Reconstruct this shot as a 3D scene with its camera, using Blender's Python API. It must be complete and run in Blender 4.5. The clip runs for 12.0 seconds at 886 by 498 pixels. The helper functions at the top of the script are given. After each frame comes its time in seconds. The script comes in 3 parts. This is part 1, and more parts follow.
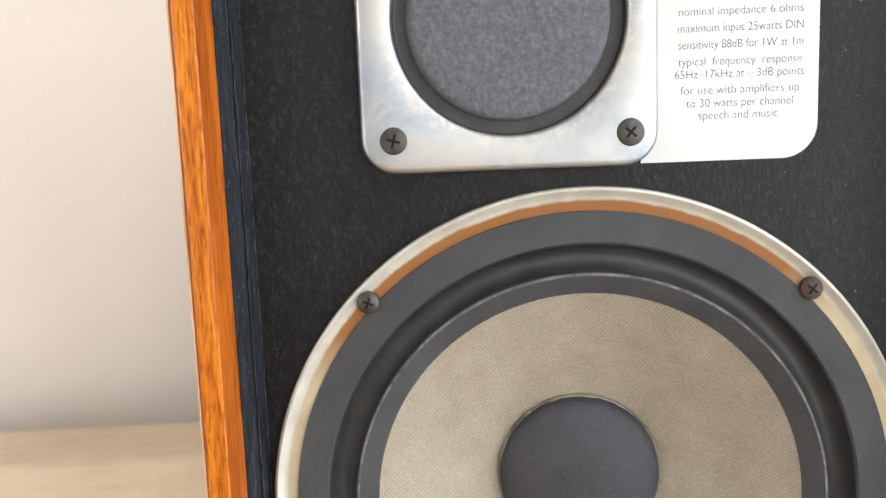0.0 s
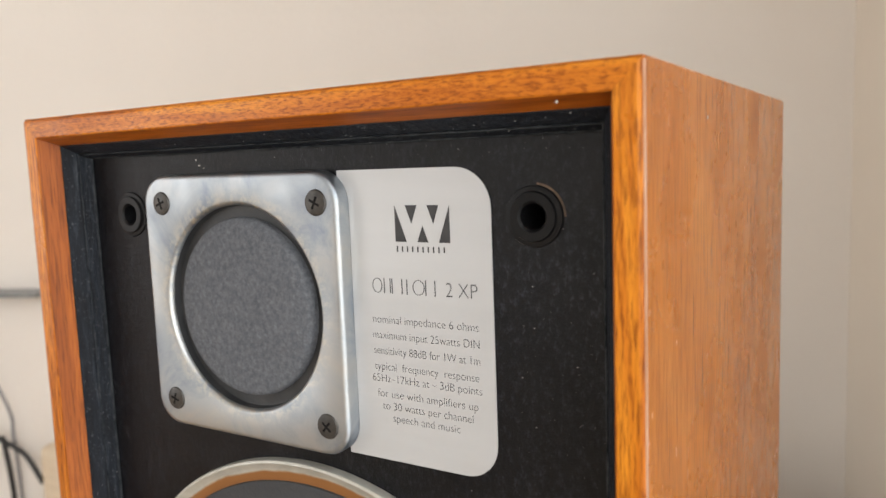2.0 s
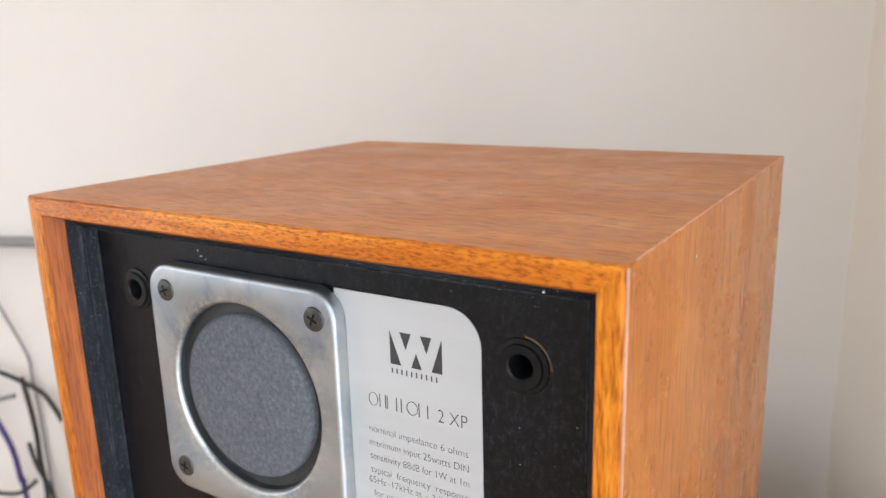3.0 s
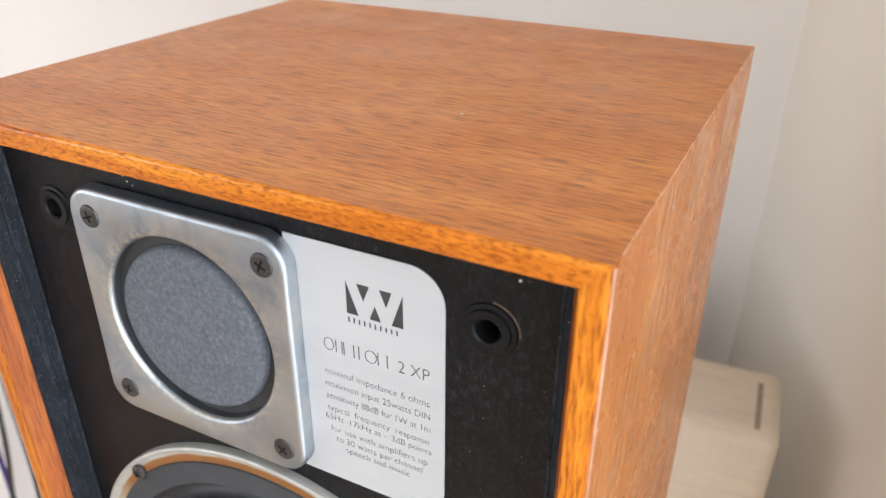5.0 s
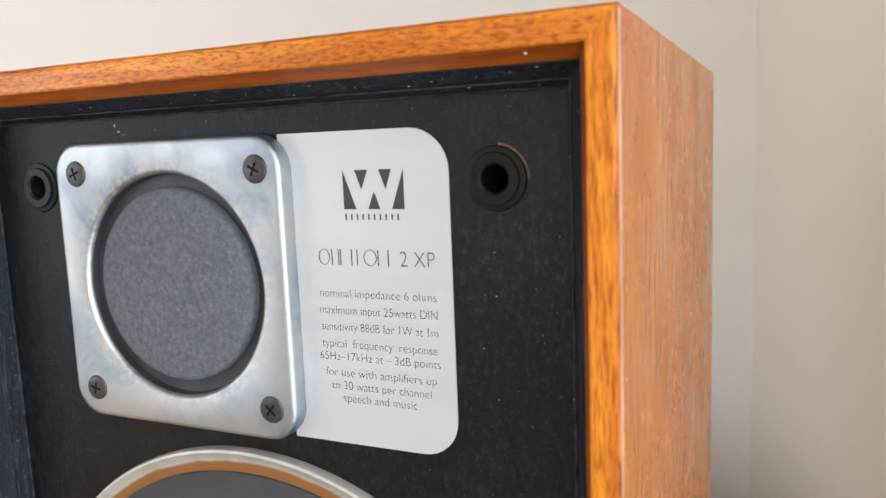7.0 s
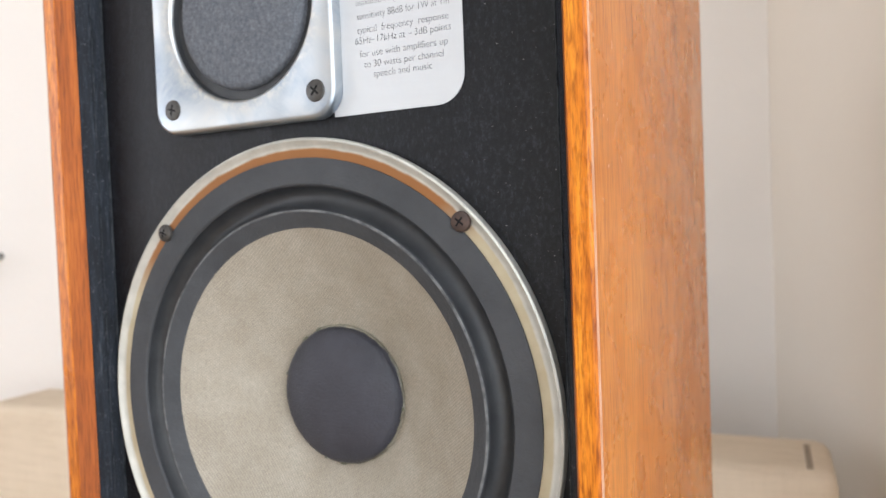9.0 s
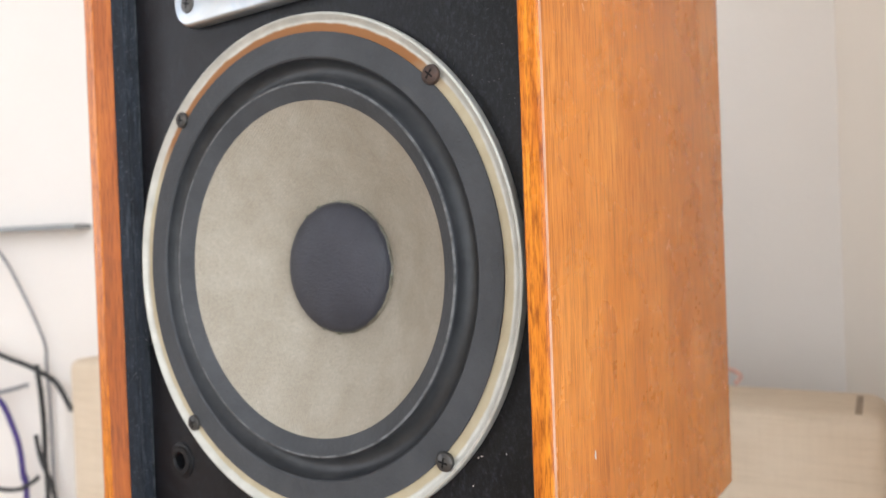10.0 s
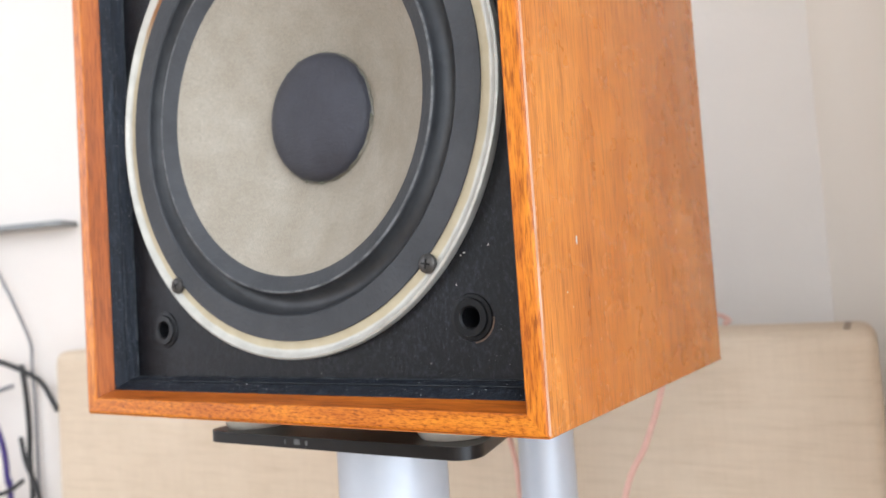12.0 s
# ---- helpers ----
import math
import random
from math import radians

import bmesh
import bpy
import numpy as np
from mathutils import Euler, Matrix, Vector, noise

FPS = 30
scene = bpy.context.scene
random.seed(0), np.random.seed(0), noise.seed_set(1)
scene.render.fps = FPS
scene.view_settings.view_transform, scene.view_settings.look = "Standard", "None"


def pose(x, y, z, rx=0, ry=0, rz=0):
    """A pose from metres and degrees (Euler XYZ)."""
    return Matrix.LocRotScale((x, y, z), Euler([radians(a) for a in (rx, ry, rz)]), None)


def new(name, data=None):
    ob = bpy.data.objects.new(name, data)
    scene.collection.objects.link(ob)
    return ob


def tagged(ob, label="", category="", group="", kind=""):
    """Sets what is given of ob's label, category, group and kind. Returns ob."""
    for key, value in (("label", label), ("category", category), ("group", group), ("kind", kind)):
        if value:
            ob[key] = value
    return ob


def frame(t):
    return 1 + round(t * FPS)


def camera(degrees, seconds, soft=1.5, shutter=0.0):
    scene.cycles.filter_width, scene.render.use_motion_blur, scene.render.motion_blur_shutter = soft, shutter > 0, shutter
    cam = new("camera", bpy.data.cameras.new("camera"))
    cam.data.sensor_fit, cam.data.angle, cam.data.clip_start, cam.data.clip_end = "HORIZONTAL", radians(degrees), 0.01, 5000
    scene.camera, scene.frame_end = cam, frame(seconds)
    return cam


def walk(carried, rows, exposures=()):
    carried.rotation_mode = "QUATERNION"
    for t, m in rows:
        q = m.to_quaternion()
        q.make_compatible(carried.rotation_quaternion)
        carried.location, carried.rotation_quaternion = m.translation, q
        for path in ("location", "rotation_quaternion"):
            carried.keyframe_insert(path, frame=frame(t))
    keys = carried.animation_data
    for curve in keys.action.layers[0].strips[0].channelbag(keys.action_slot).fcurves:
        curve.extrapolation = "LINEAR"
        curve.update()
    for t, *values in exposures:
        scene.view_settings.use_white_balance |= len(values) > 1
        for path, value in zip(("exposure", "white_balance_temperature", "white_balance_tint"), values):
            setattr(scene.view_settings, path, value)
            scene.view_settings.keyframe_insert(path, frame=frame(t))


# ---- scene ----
cam = camera(60.22, 12.0, soft=1.5)
cam.data.dof.use_dof = True
cam.data.dof.focus_distance = 0.24
cam.data.dof.aperture_fstop = 15.0
# seconds, x, y, z, yaw to the left, pitch up, roll
PATH = [
    (0.0, -0.0365, -0.2224, 0.8618, 1.87, -7.23, -2.22),
    (0.5, 0.0577, -0.2209, 0.8715, 15.16, -6.49, -2.22),
    (1.0, 0.1382, -0.1968, 0.8820, 26.01, -6.82, -1.01),
    (1.5, 0.1701, -0.1716, 0.9084, 31.30, -7.44, -2.73),
    (2.0, 0.1701, -0.1693, 0.9480, 31.51, -6.49, -2.15),
    (2.5, 0.1682, -0.1643, 0.9848, 31.30, -8.36, -2.07),
    (3.0, 0.1731, -0.1620, 1.0153, 32.32, -13.67, -1.60),
    (3.5, 0.1642, -0.1437, 1.0284, 30.96, -20.01, -1.14),
    (3.7, 0.1623, -0.1364, 1.0390, 29.79, -23.74, -1.07),
    (5.3, 0.1490, -0.1410, 1.0480, 26.75, -28.26, 0.20),
    (5.5, 0.1501, -0.1436, 1.0353, 26.68, -26.18, 0.02),
    (6.0, 0.1508, -0.1495, 0.9992, 25.42, -19.26, -2.01),
    (6.5, 0.1432, -0.1580, 0.9768, 25.09, -12.09, -0.93),
    (7.0, 0.1530, -0.1659, 0.9414, 24.59, -7.68, -2.28),
    (7.2, 0.1563, -0.1756, 0.9209, 24.00, -6.02, -1.34),
    (8.8, 0.1774, -0.2160, 0.8272, 25.25, -2.12, -1.88),
    (9.0, 0.1820, -0.2188, 0.8149, 27.17, -1.87, -2.21),
    (9.5, 0.2074, -0.2145, 0.7860, 31.58, -1.45, -2.36),
    (10.0, 0.2227, -0.2109, 0.7562, 33.78, -0.62, -2.11),
    (10.5, 0.2336, -0.2161, 0.7158, 33.52, 0.05, -2.74),
    (11.0, 0.2326, -0.2200, 0.6767, 33.42, 0.90, -3.50),
    (11.5, 0.2299, -0.2179, 0.6533, 33.14, 2.19, -3.80),
    (12.0, 0.2228, -0.2119, 0.6677, 32.89, 3.00, -3.76),
]


def aim(x, y, z, yaw, pitch, roll):
    return pose(x, y, z, 0, 0, yaw) @ pose(0, 0, 0, 90 + pitch) @ pose(0, 0, 0, 0, 0, roll)


# seconds, stops, white balance in kelvin, tint
EXPOSURES = [
    (0.0, -0.03, 6550, 10), (0.5, -0.25, 6650, 10), (1.0, -0.47, 7300, 10), (1.5, -0.6, 7350, 10), (2.0, -0.53, 6750, 10), (2.5, -0.38, 6250, 10),
    (3.0, -0.28, 6150, 10), (3.5, -0.20, 6300, 10), (5.5, -0.06, 6000, 10), (7.0, -0.24, 6150, 10), (9.0, -0.10, 6100, 10), (10.5, -0.06, 6050, 10), (12.0, 0.02, 5900, 10),
]
walk(cam, [(t, aim(*p)) for t, *p in PATH], EXPOSURES)

# ---- light ----
world = bpy.data.worlds.new("sky")
scene.world = world
world.use_nodes = True
sky = world.node_tree.nodes.new("ShaderNodeTexSky")
sky.sky_type, sky.sun_disc = "NISHITA", False
sky.sun_elevation, sky.sun_rotation = radians(35), radians(120)
world.node_tree.links.new(sky.outputs[0], world.node_tree.nodes["Background"].inputs[0])
world.node_tree.nodes["Background"].inputs[1].default_value = 0.12


SIDE_POWER, FRONT_POWER, LEFT_FILL_POWER = 62.0, 25.0, 47.0


def window_lamp(name, m, w, h, power, colour):
    lamp = bpy.data.lights.new(name, "AREA")
    lamp.shape, lamp.size, lamp.size_y, lamp.energy, lamp.color = "RECTANGLE", w, h, power, colour
    ob = new(name, lamp)
    ob.matrix_world = m
    return ob


# ---- materials ----
def material(name, rough=0.5, metal=0.0, spec=0.5):
    m = bpy.data.materials.new(name)
    m.use_nodes = True
    b = m.node_tree.nodes["Principled BSDF"]
    b.inputs["Roughness"].default_value, b.inputs["Metallic"].default_value = rough, metal
    b.inputs["Specular IOR Level"].default_value = spec
    return m, m.node_tree.nodes, m.node_tree.links, b


def ramp(nodes, links, fac, stops):
    r = nodes.new("ShaderNodeValToRGB")
    while len(r.color_ramp.elements) < len(stops):
        r.color_ramp.elements.new(0.5)
    for e, (p, c) in zip(r.color_ramp.elements, stops):
        e.position, e.color = p, (*c, 1)
    links.new(fac, r.inputs[0])
    return r.outputs[0]


def coords(nodes, links, scale=(1, 1, 1)):
    c, m = nodes.new("ShaderNodeTexCoord"), nodes.new("ShaderNodeMapping")
    m.inputs["Scale"].default_value = scale
    links.new(c.outputs["Object"], m.inputs[0])
    return m.outputs[0]


def tex_noise(nodes, links, vec, scale, detail=4, rough=0.6, distort=0.0):
    n = nodes.new("ShaderNodeTexNoise")
    n.inputs["Scale"].default_value, n.inputs["Detail"].default_value = scale, detail
    n.inputs["Roughness"].default_value, n.inputs["Distortion"].default_value = rough, distort
    links.new(vec, n.inputs["Vector"])
    return n.outputs["Fac"]


def mixed(nodes, links, fac, a, b, mode="MIX"):
    m = nodes.new("ShaderNodeMix")
    m.data_type, m.blend_type = "RGBA", mode
    for sock, v in ((m.inputs[0], fac), (m.inputs[6], a), (m.inputs[7], b)):
        if hasattr(v, "is_linked"):
            links.new(v, sock)
        else:
            sock.default_value = v if not isinstance(v, tuple) else (*v, 1)
    return m.outputs[2]


def bump(nodes, links, b, height, dist, strength=1.0):
    n = nodes.new("ShaderNodeBump")
    n.inputs["Distance"].default_value, n.inputs["Strength"].default_value = dist, strength
    links.new(height, n.inputs["Height"])
    links.new(n.outputs[0], b.inputs["Normal"])


def mottled(name, dark, light, scale, rough=0.6, metal=0.0, relief=0.0, relief_scale=None, stretch=(1, 1, 1), spec=0.5):
    m, n, l, b = material(name, rough, metal, spec)
    v = coords(n, l, stretch)
    c = ramp(n, l, tex_noise(n, l, v, scale, 6), [(0.3, dark), (0.7, light)])
    l.new(c, b.inputs["Base Color"])
    if relief:
        bump(n, l, b, tex_noise(n, l, v, relief_scale or scale * 6, 4), relief)
    return m


def veneer(name, stretch, tones, rough, figure, lines, pores, fine=1150, pore_scale=1700, sway=0.6, run=(1, 1, 1), gloss=0.45):
    """Teak: a broad quiet figure, fine darker growth lines and short dark pores along the stretched axis."""
    m, n, l, b = material(name, rough, 0.0, gloss)
    v = coords(n, l, stretch)
    broad = ramp(n, l, tex_noise(n, l, coords(n, l, run), figure, 5, 0.6, sway), [(0.32, tones[0]), (0.5, tones[1]), (0.68, tones[2])])
    grain = tex_noise(n, l, v, fine, 4, 0.65, 0.15)
    dark = ramp(n, l, grain, [(0.36, (0.46, 0.36, 0.30)), (0.50, (0.94, 0.92, 0.90)), (0.66, (1.10, 1.12, 1.14))])
    c = mixed(n, l, lines, broad, dark, "MULTIPLY")
    pore = ramp(n, l, tex_noise(n, l, v, pore_scale, 2, 0.5, 0.1), [(0.53, (1, 1, 1)), (0.64, (0.30, 0.20, 0.16))])
    c = mixed(n, l, pores, c, pore, "MULTIPLY")
    l.new(c, b.inputs["Base Color"])
    r = ramp(n, l, tex_noise(n, l, coords(n, l), 30, 4), [(0.3, (rough - 0.06,) * 3), (0.7, (rough + 0.1,) * 3)])
    l.new(r, b.inputs["Roughness"])
    bump(n, l, b, grain, 0.00006, 0.4)
    return m


TEAK = ((0.45, 0.142, 0.022), (0.52, 0.178, 0.030), (0.59, 0.222, 0.043))
EDGE = ((0.36, 0.088, 0.006), (0.52, 0.156, 0.011), (0.64, 0.232, 0.019))
# the edging's teak darkened for shade on its inward slope
CHAMFER_SHADED = ((0.25, 0.058, 0.005), (0.34, 0.086, 0.008), (0.43, 0.120, 0.011))
veneer_side = veneer("teak_veneer_upright", (1, 1, 0.04), TEAK, 0.24, 15, 0.55, 0.5, 1300, 1700, 1.2, (1, 1, 0.35))
veneer_top = veneer("teak_veneer_across", (0.06, 1, 1), TEAK, 0.38, 40, 0.7, 0.8, 1400, 1600, 0.6, (0.12, 1, 1))
edge_upright = veneer("teak_edging_upright", (1, 1, 0.10), EDGE, 0.30, 240, 0.85, 0.55, 1100, 1300, 1.0, (1, 1, 0.06), 0.28)
edge_across = veneer("teak_edging_across", (0.22, 1, 1), EDGE, 0.30, 150, 0.8, 0.6, 1300, 1700, 0.8, (0.08, 1, 1), 0.28)
shaded_chamfer_upright = veneer("teak_shaded_chamfer_upright", (1, 1, 0.05), CHAMFER_SHADED, 0.33, 150, 0.6, 0.4, 1500, 1300, 0.6, (1, 1, 0.06), 0.28)
shaded_chamfer_across = veneer("teak_shaded_chamfer_across", (0.05, 1, 1), CHAMFER_SHADED, 0.33, 150, 0.6, 0.4, 1500, 1300, 0.6, (0.06, 1, 1), 0.28)


def black_board():
    m, n, l, b = material("black_chipboard_with_glints", 0.30, 0, 0.22)
    v = coords(n, l, (1, 1, 0.6))
    rough = tex_noise(n, l, v, 760, 5, 0.75)
    # paler bluish speckle: glints off the rough paint put into the colour
    c = ramp(n, l, rough, [(0.44, (0.003, 0.003, 0.004)), (0.54, (0.006, 0.0063, 0.008)), (0.66, (0.020, 0.022, 0.028))])
    cloud = ramp(n, l, tex_noise(n, l, v, 30, 4), [(0.3, (0.6, 0.6, 0.6)), (0.7, (1.15, 1.15, 1.15))])
    c = mixed(n, l, 1.0, c, cloud, "MULTIPLY")
    l.new(c, b.inputs["Base Color"])
    bump(n, l, b, rough, 0.0004, 0.7)
    return m


def worn_black():
    """Black paint with bluish window sheen in its colour, and rubbed and dusty streaks along its run."""
    m, n, l, b = material("worn_black_paint_blue_sheen", 0.55, 0, 0.22)
    v = coords(n, l, (1, 1, 0.12))
    c = ramp(n, l, tex_noise(n, l, v, 420, 6, 0.75, 0.4), [(0.40, (0.003, 0.004, 0.007)), (0.56, (0.008, 0.011, 0.017)), (0.67, (0.030, 0.036, 0.045)), (0.80, (0.14, 0.145, 0.15))])
    spots = ramp(n, l, tex_noise(n, l, coords(n, l), 900, 4, 0.7), [(0.60, (0, 0, 0)), (0.74, (0.10, 0.105, 0.11))])
    l.new(mixed(n, l, 1.0, c, spots, "ADD"), b.inputs["Base Color"])
    bump(n, l, b, tex_noise(n, l, v, 500, 5, 0.7), 0.0012, 0.8)
    return m


def ring_metal():
    """Bright plated rim, yellowed towards the gasket and rusted along its upper run."""
    m, n, l, b = material("yellowed_plated_rim", 0.42, 0.75)
    tc = n.new("ShaderNodeTexCoord")
    sep = n.new("ShaderNodeSeparateXYZ")
    l.new(tc.outputs["Object"], sep.inputs[0])

    def math_node(op, a, c=None):
        k = n.new("ShaderNodeMath")
        k.operation = op
        for s, v in zip(k.inputs, (a, c)):
            if v is None:
                continue
            if hasattr(v, "is_linked"):
                l.new(v, s)
            else:
                s.default_value = v
        return k.outputs[0]

    x, z = sep.outputs[0], sep.outputs[2]
    rad = math_node("SQRT", math_node("ADD", math_node("MULTIPLY", x, x), math_node("MULTIPLY", z, z)))
    wob = math_node("MULTIPLY", math_node("SUBTRACT", tex_noise(n, l, tc.outputs["Object"], 70, 5), 0.5), 0.0022)
    r = math_node("ADD", rad, wob)
    inner = math_node("MULTIPLY", math_node("SUBTRACT", 0.0996, r), 1100.0)
    inner.node.use_clamp = True
    upper = math_node("MULTIPLY", math_node("SUBTRACT", math_node("SUBTRACT", z, math_node("MULTIPLY", x, 0.12)), 0.052), 60.0)
    upper.node.use_clamp = True
    rust = math_node("MULTIPLY", inner, upper)
    base = ramp(n, l, tex_noise(n, l, tc.outputs["Object"], 120, 4), [(0.3, (0.40, 0.39, 0.35)), (0.7, (0.52, 0.51, 0.46))])
    yellow = mixed(n, l, math_node("MULTIPLY", inner, 0.55), base, (0.42, 0.32, 0.14))
    l.new(mixed(n, l, math_node("MULTIPLY", rust, 0.95), yellow, (0.20, 0.066, 0.005)), b.inputs["Base Color"])
    l.new(math_node("SUBTRACT", 0.55, math_node("MULTIPLY", rust, 0.5)), b.inputs["Metallic"])
    l.new(math_node("ADD", 0.50, math_node("MULTIPLY", inner, 0.15)), b.inputs["Roughness"])
    return m


def plate_metal():
    """Dull aluminium: bluish room reflections painted in, warm patches, and a mottled tide mark round the opening."""
    m, n, l, b = material("dulled_aluminium_with_reflections", 0.3, 1.0)
    v = coords(n, l)
    # dark bluish end of the ramp stands for the room's reflection
    c = ramp(n, l, tex_noise(n, l, v, 38, 6, 0.65, 0.8), [(0.30, (0.25, 0.295, 0.36)), (0.45, (0.36, 0.395, 0.43)), (0.56, (0.43, 0.45, 0.465)), (0.70, (0.48, 0.475, 0.455))])
    dist = n.new("ShaderNodeVectorMath")
    dist.operation = "LENGTH"
    l.new(v, dist.inputs[0])
    ring = ramp(n, l, dist.outputs["Value"], [(0.0360, (0.9, 0.9, 0.9)), (0.0405, (0.55, 0.55, 0.55)), (0.0430, (0, 0, 0))])
    blot = ramp(n, l, tex_noise(n, l, v, 330, 4, 0.7), [(0.47, (0, 0, 0)), (0.60, (1, 1, 1))])
    c = mixed(n, l, mixed(n, l, 1.0, ring, blot, "MULTIPLY"), c, (0.56, 0.545, 0.49))
    l.new(c, b.inputs["Base Color"])
    l.new(ramp(n, l, tex_noise(n, l, v, 60, 6), [(0.3, (0.36,) * 3), (0.7, (0.54,) * 3)]), b.inputs["Roughness"])
    bump(n, l, b, tex_noise(n, l, v, 260, 4), 0.00008, 0.5)
    return m


def cone_cloth():
    """Doped woven cone: cloudy grey-brown with a fine diagonal weave and a few pale streaks."""
    m, n, l, b = material("doped_grey_brown_cone", 0.62, 0, 0.35)
    v = coords(n, l)
    c = ramp(n, l, tex_noise(n, l, v, 55, 6, 0.6), [(0.26, (0.252, 0.216, 0.164)), (0.74, (0.330, 0.293, 0.237))])
    weave = None
    for turn in (38, -52):
        mp = n.new("ShaderNodeMapping")
        mp.inputs["Rotation"].default_value = (0, radians(turn), 0)
        l.new(v, mp.inputs[0])
        w = n.new("ShaderNodeTexWave")
        w.inputs["Scale"].default_value, w.inputs["Distortion"].default_value = 330.0, 0.6
        l.new(mp.outputs[0], w.inputs["Vector"])
        if weave is None:
            weave = w.outputs["Fac"]
        else:
            k = n.new("ShaderNodeMath")
            k.operation = "MULTIPLY"
            l.new(weave, k.inputs[0])
            l.new(w.outputs["Fac"], k.inputs[1])
            weave = k.outputs[0]
    fine = tex_noise(n, l, v, 900, 3, 0.7)
    c = mixed(n, l, 0.55, c, ramp(n, l, fine, [(0.3, (0.66,) * 3), (0.65, (1.10,) * 3)]), "MULTIPLY")
    c = mixed(n, l, 0.55, c, ramp(n, l, weave, [(0.0, (0.82,) * 3), (0.7, (1.22,) * 3)]), "MULTIPLY")
    l.new(c, b.inputs["Base Color"])
    bump(n, l, b, weave, 0.00018, 0.7)
    return m


def felt():
    m, n, l, b = material("charcoal_felt", 0.95, 0, 0.2)
    v = coords(n, l)
    c = ramp(n, l, tex_noise(n, l, v, 560, 6, 0.75), [(0.3, (0.066, 0.070, 0.080)), (0.5, (0.100, 0.106, 0.119)), (0.7, (0.145, 0.152, 0.170))])
    l.new(c, b.inputs["Base Color"])
    bump(n, l, b, tex_noise(n, l, v, 700, 4), 0.0008, 0.7)
    return m


def linen():
    """Slubby oatmeal weave: threads both ways, thicker runs across and a cloudy fading."""
    m, n, l, b = material("oatmeal_linen", 0.95, 0, 0.2)
    c = ramp(n, l, tex_noise(n, l, coords(n, l), 9, 5, 0.65), [(0.25, (0.575, 0.47, 0.35)), (0.75, (0.66, 0.555, 0.43))])
    slub = tex_noise(n, l, coords(n, l, (0.12, 1, 1.6)), 110, 5, 0.7)
    c = mixed(n, l, 0.8, c, ramp(n, l, slub, [(0.28, (0.86, 0.83, 0.79)), (0.5, (1.0, 1.0, 1.0)), (0.72, (1.05, 1.05, 1.05))]), "MULTIPLY")
    upright = tex_noise(n, l, coords(n, l, (1.6, 1, 0.10)), 160, 4, 0.65)
    c = mixed(n, l, 0.3, c, ramp(n, l, upright, [(0.3, (0.90, 0.88, 0.86)), (0.6, (1.03, 1.03, 1.03))]), "MULTIPLY")
    l.new(c, b.inputs["Base Color"])
    bump(n, l, b, slub, 0.001, 0.5)
    return m


black_paint = black_board()
strip_paint = worn_black()
rim_metal = ring_metal()
alu = plate_metal()
cone_mat = cone_cloth()
felt_mat = felt()
linen_mat = linen()
gasket_mat = mottled("grey_black_gasket", (0.026, 0.0275, 0.030), (0.044, 0.0455, 0.049), 40, 0.75, 0, 0.0004, 500)
rubber_mat = mottled("black_rubber_surround", (0.016, 0.017, 0.019), (0.035, 0.036, 0.038), 90, 0.5, 0, 0.0002, 300)
cap_mat = mottled("dark_dust_cap", (0.018, 0.018, 0.024), (0.032, 0.032, 0.042), 70, 0.6, 0, 0.0004, 800)
glue_mat = mottled("dried_glue", (0.03, 0.028, 0.022), (0.22, 0.20, 0.15), 60, 0.35)
screw_mat = mottled("blackened_steel", (0.035, 0.034, 0.034), (0.085, 0.078, 0.07), 260, 0.38, 0.6)
rust_screw_mat = mottled("rusted_steel", (0.028, 0.021, 0.018), (0.085, 0.05, 0.038), 300, 0.6, 0.4)
# near-black in place of the shade inside a screw's cross
recess_shade_mat = mottled("screw_recess_shade", (0.008, 0.008, 0.008), (0.016, 0.015, 0.015), 300, 0.9, 0, 0, None, (1, 1, 1), 0.05)
socket_mat = mottled("black_plastic", (0.004, 0.004, 0.0045), (0.008, 0.008, 0.0085), 120, 0.42, 0, 0, None, (1, 1, 1), 0.2)
label_mat = mottled("brushed_silver_label", (0.465, 0.472, 0.480), (0.505, 0.512, 0.520), 60, 0.42, 0.25, 0, None, (0.15, 1, 1))
ink_mat = mottled("black_ink", (0.022, 0.022, 0.024), (0.04, 0.04, 0.042), 300, 0.6)
fine_ink_mat = mottled("thin_black_ink", (0.05, 0.05, 0.052), (0.09, 0.09, 0.093), 300, 0.6)
stand_black = mottled("satin_black_steel", (0.005, 0.0045, 0.0045), (0.010, 0.009, 0.009), 70, 0.3, 0, 0, None, (1, 1, 1), 0.3)
stand_silver = mottled("silver_grey_lacquer", (0.47, 0.50, 0.55), (0.52, 0.55, 0.60), 30, 0.4, 0.2)
pad_mat = mottled("clouded_clear_rubber", (0.36, 0.335, 0.28), (0.48, 0.455, 0.39), 90, 0.3)
wall_paint = mottled("off_white_wall_paint", (0.735, 0.69, 0.645), (0.76, 0.715, 0.67), 6, 0.8, 0, 0.0006, 120)
# off-white tinted so the window wall's warmer light is in its colour
warm_lit_paint = mottled("warm_lit_off_white_paint", (0.765, 0.69, 0.60), (0.79, 0.715, 0.625), 6, 0.8, 0, 0.0006, 120)
ceiling_paint = mottled("white_ceiling_paint", (0.76, 0.75, 0.73), (0.80, 0.79, 0.77), 6, 0.85)
floor_mat = mottled("pale_laminate", (0.34, 0.24, 0.15), (0.46, 0.34, 0.22), 9, 0.45, 0, 0, None, (1, 0.1, 1))
cable_black = mottled("black_cable", (0.012, 0.012, 0.013), (0.03, 0.03, 0.032), 90, 0.5)
cable_blue = mottled("blue_violet_cable", (0.035, 0.02, 0.13), (0.06, 0.035, 0.2), 90, 0.5)
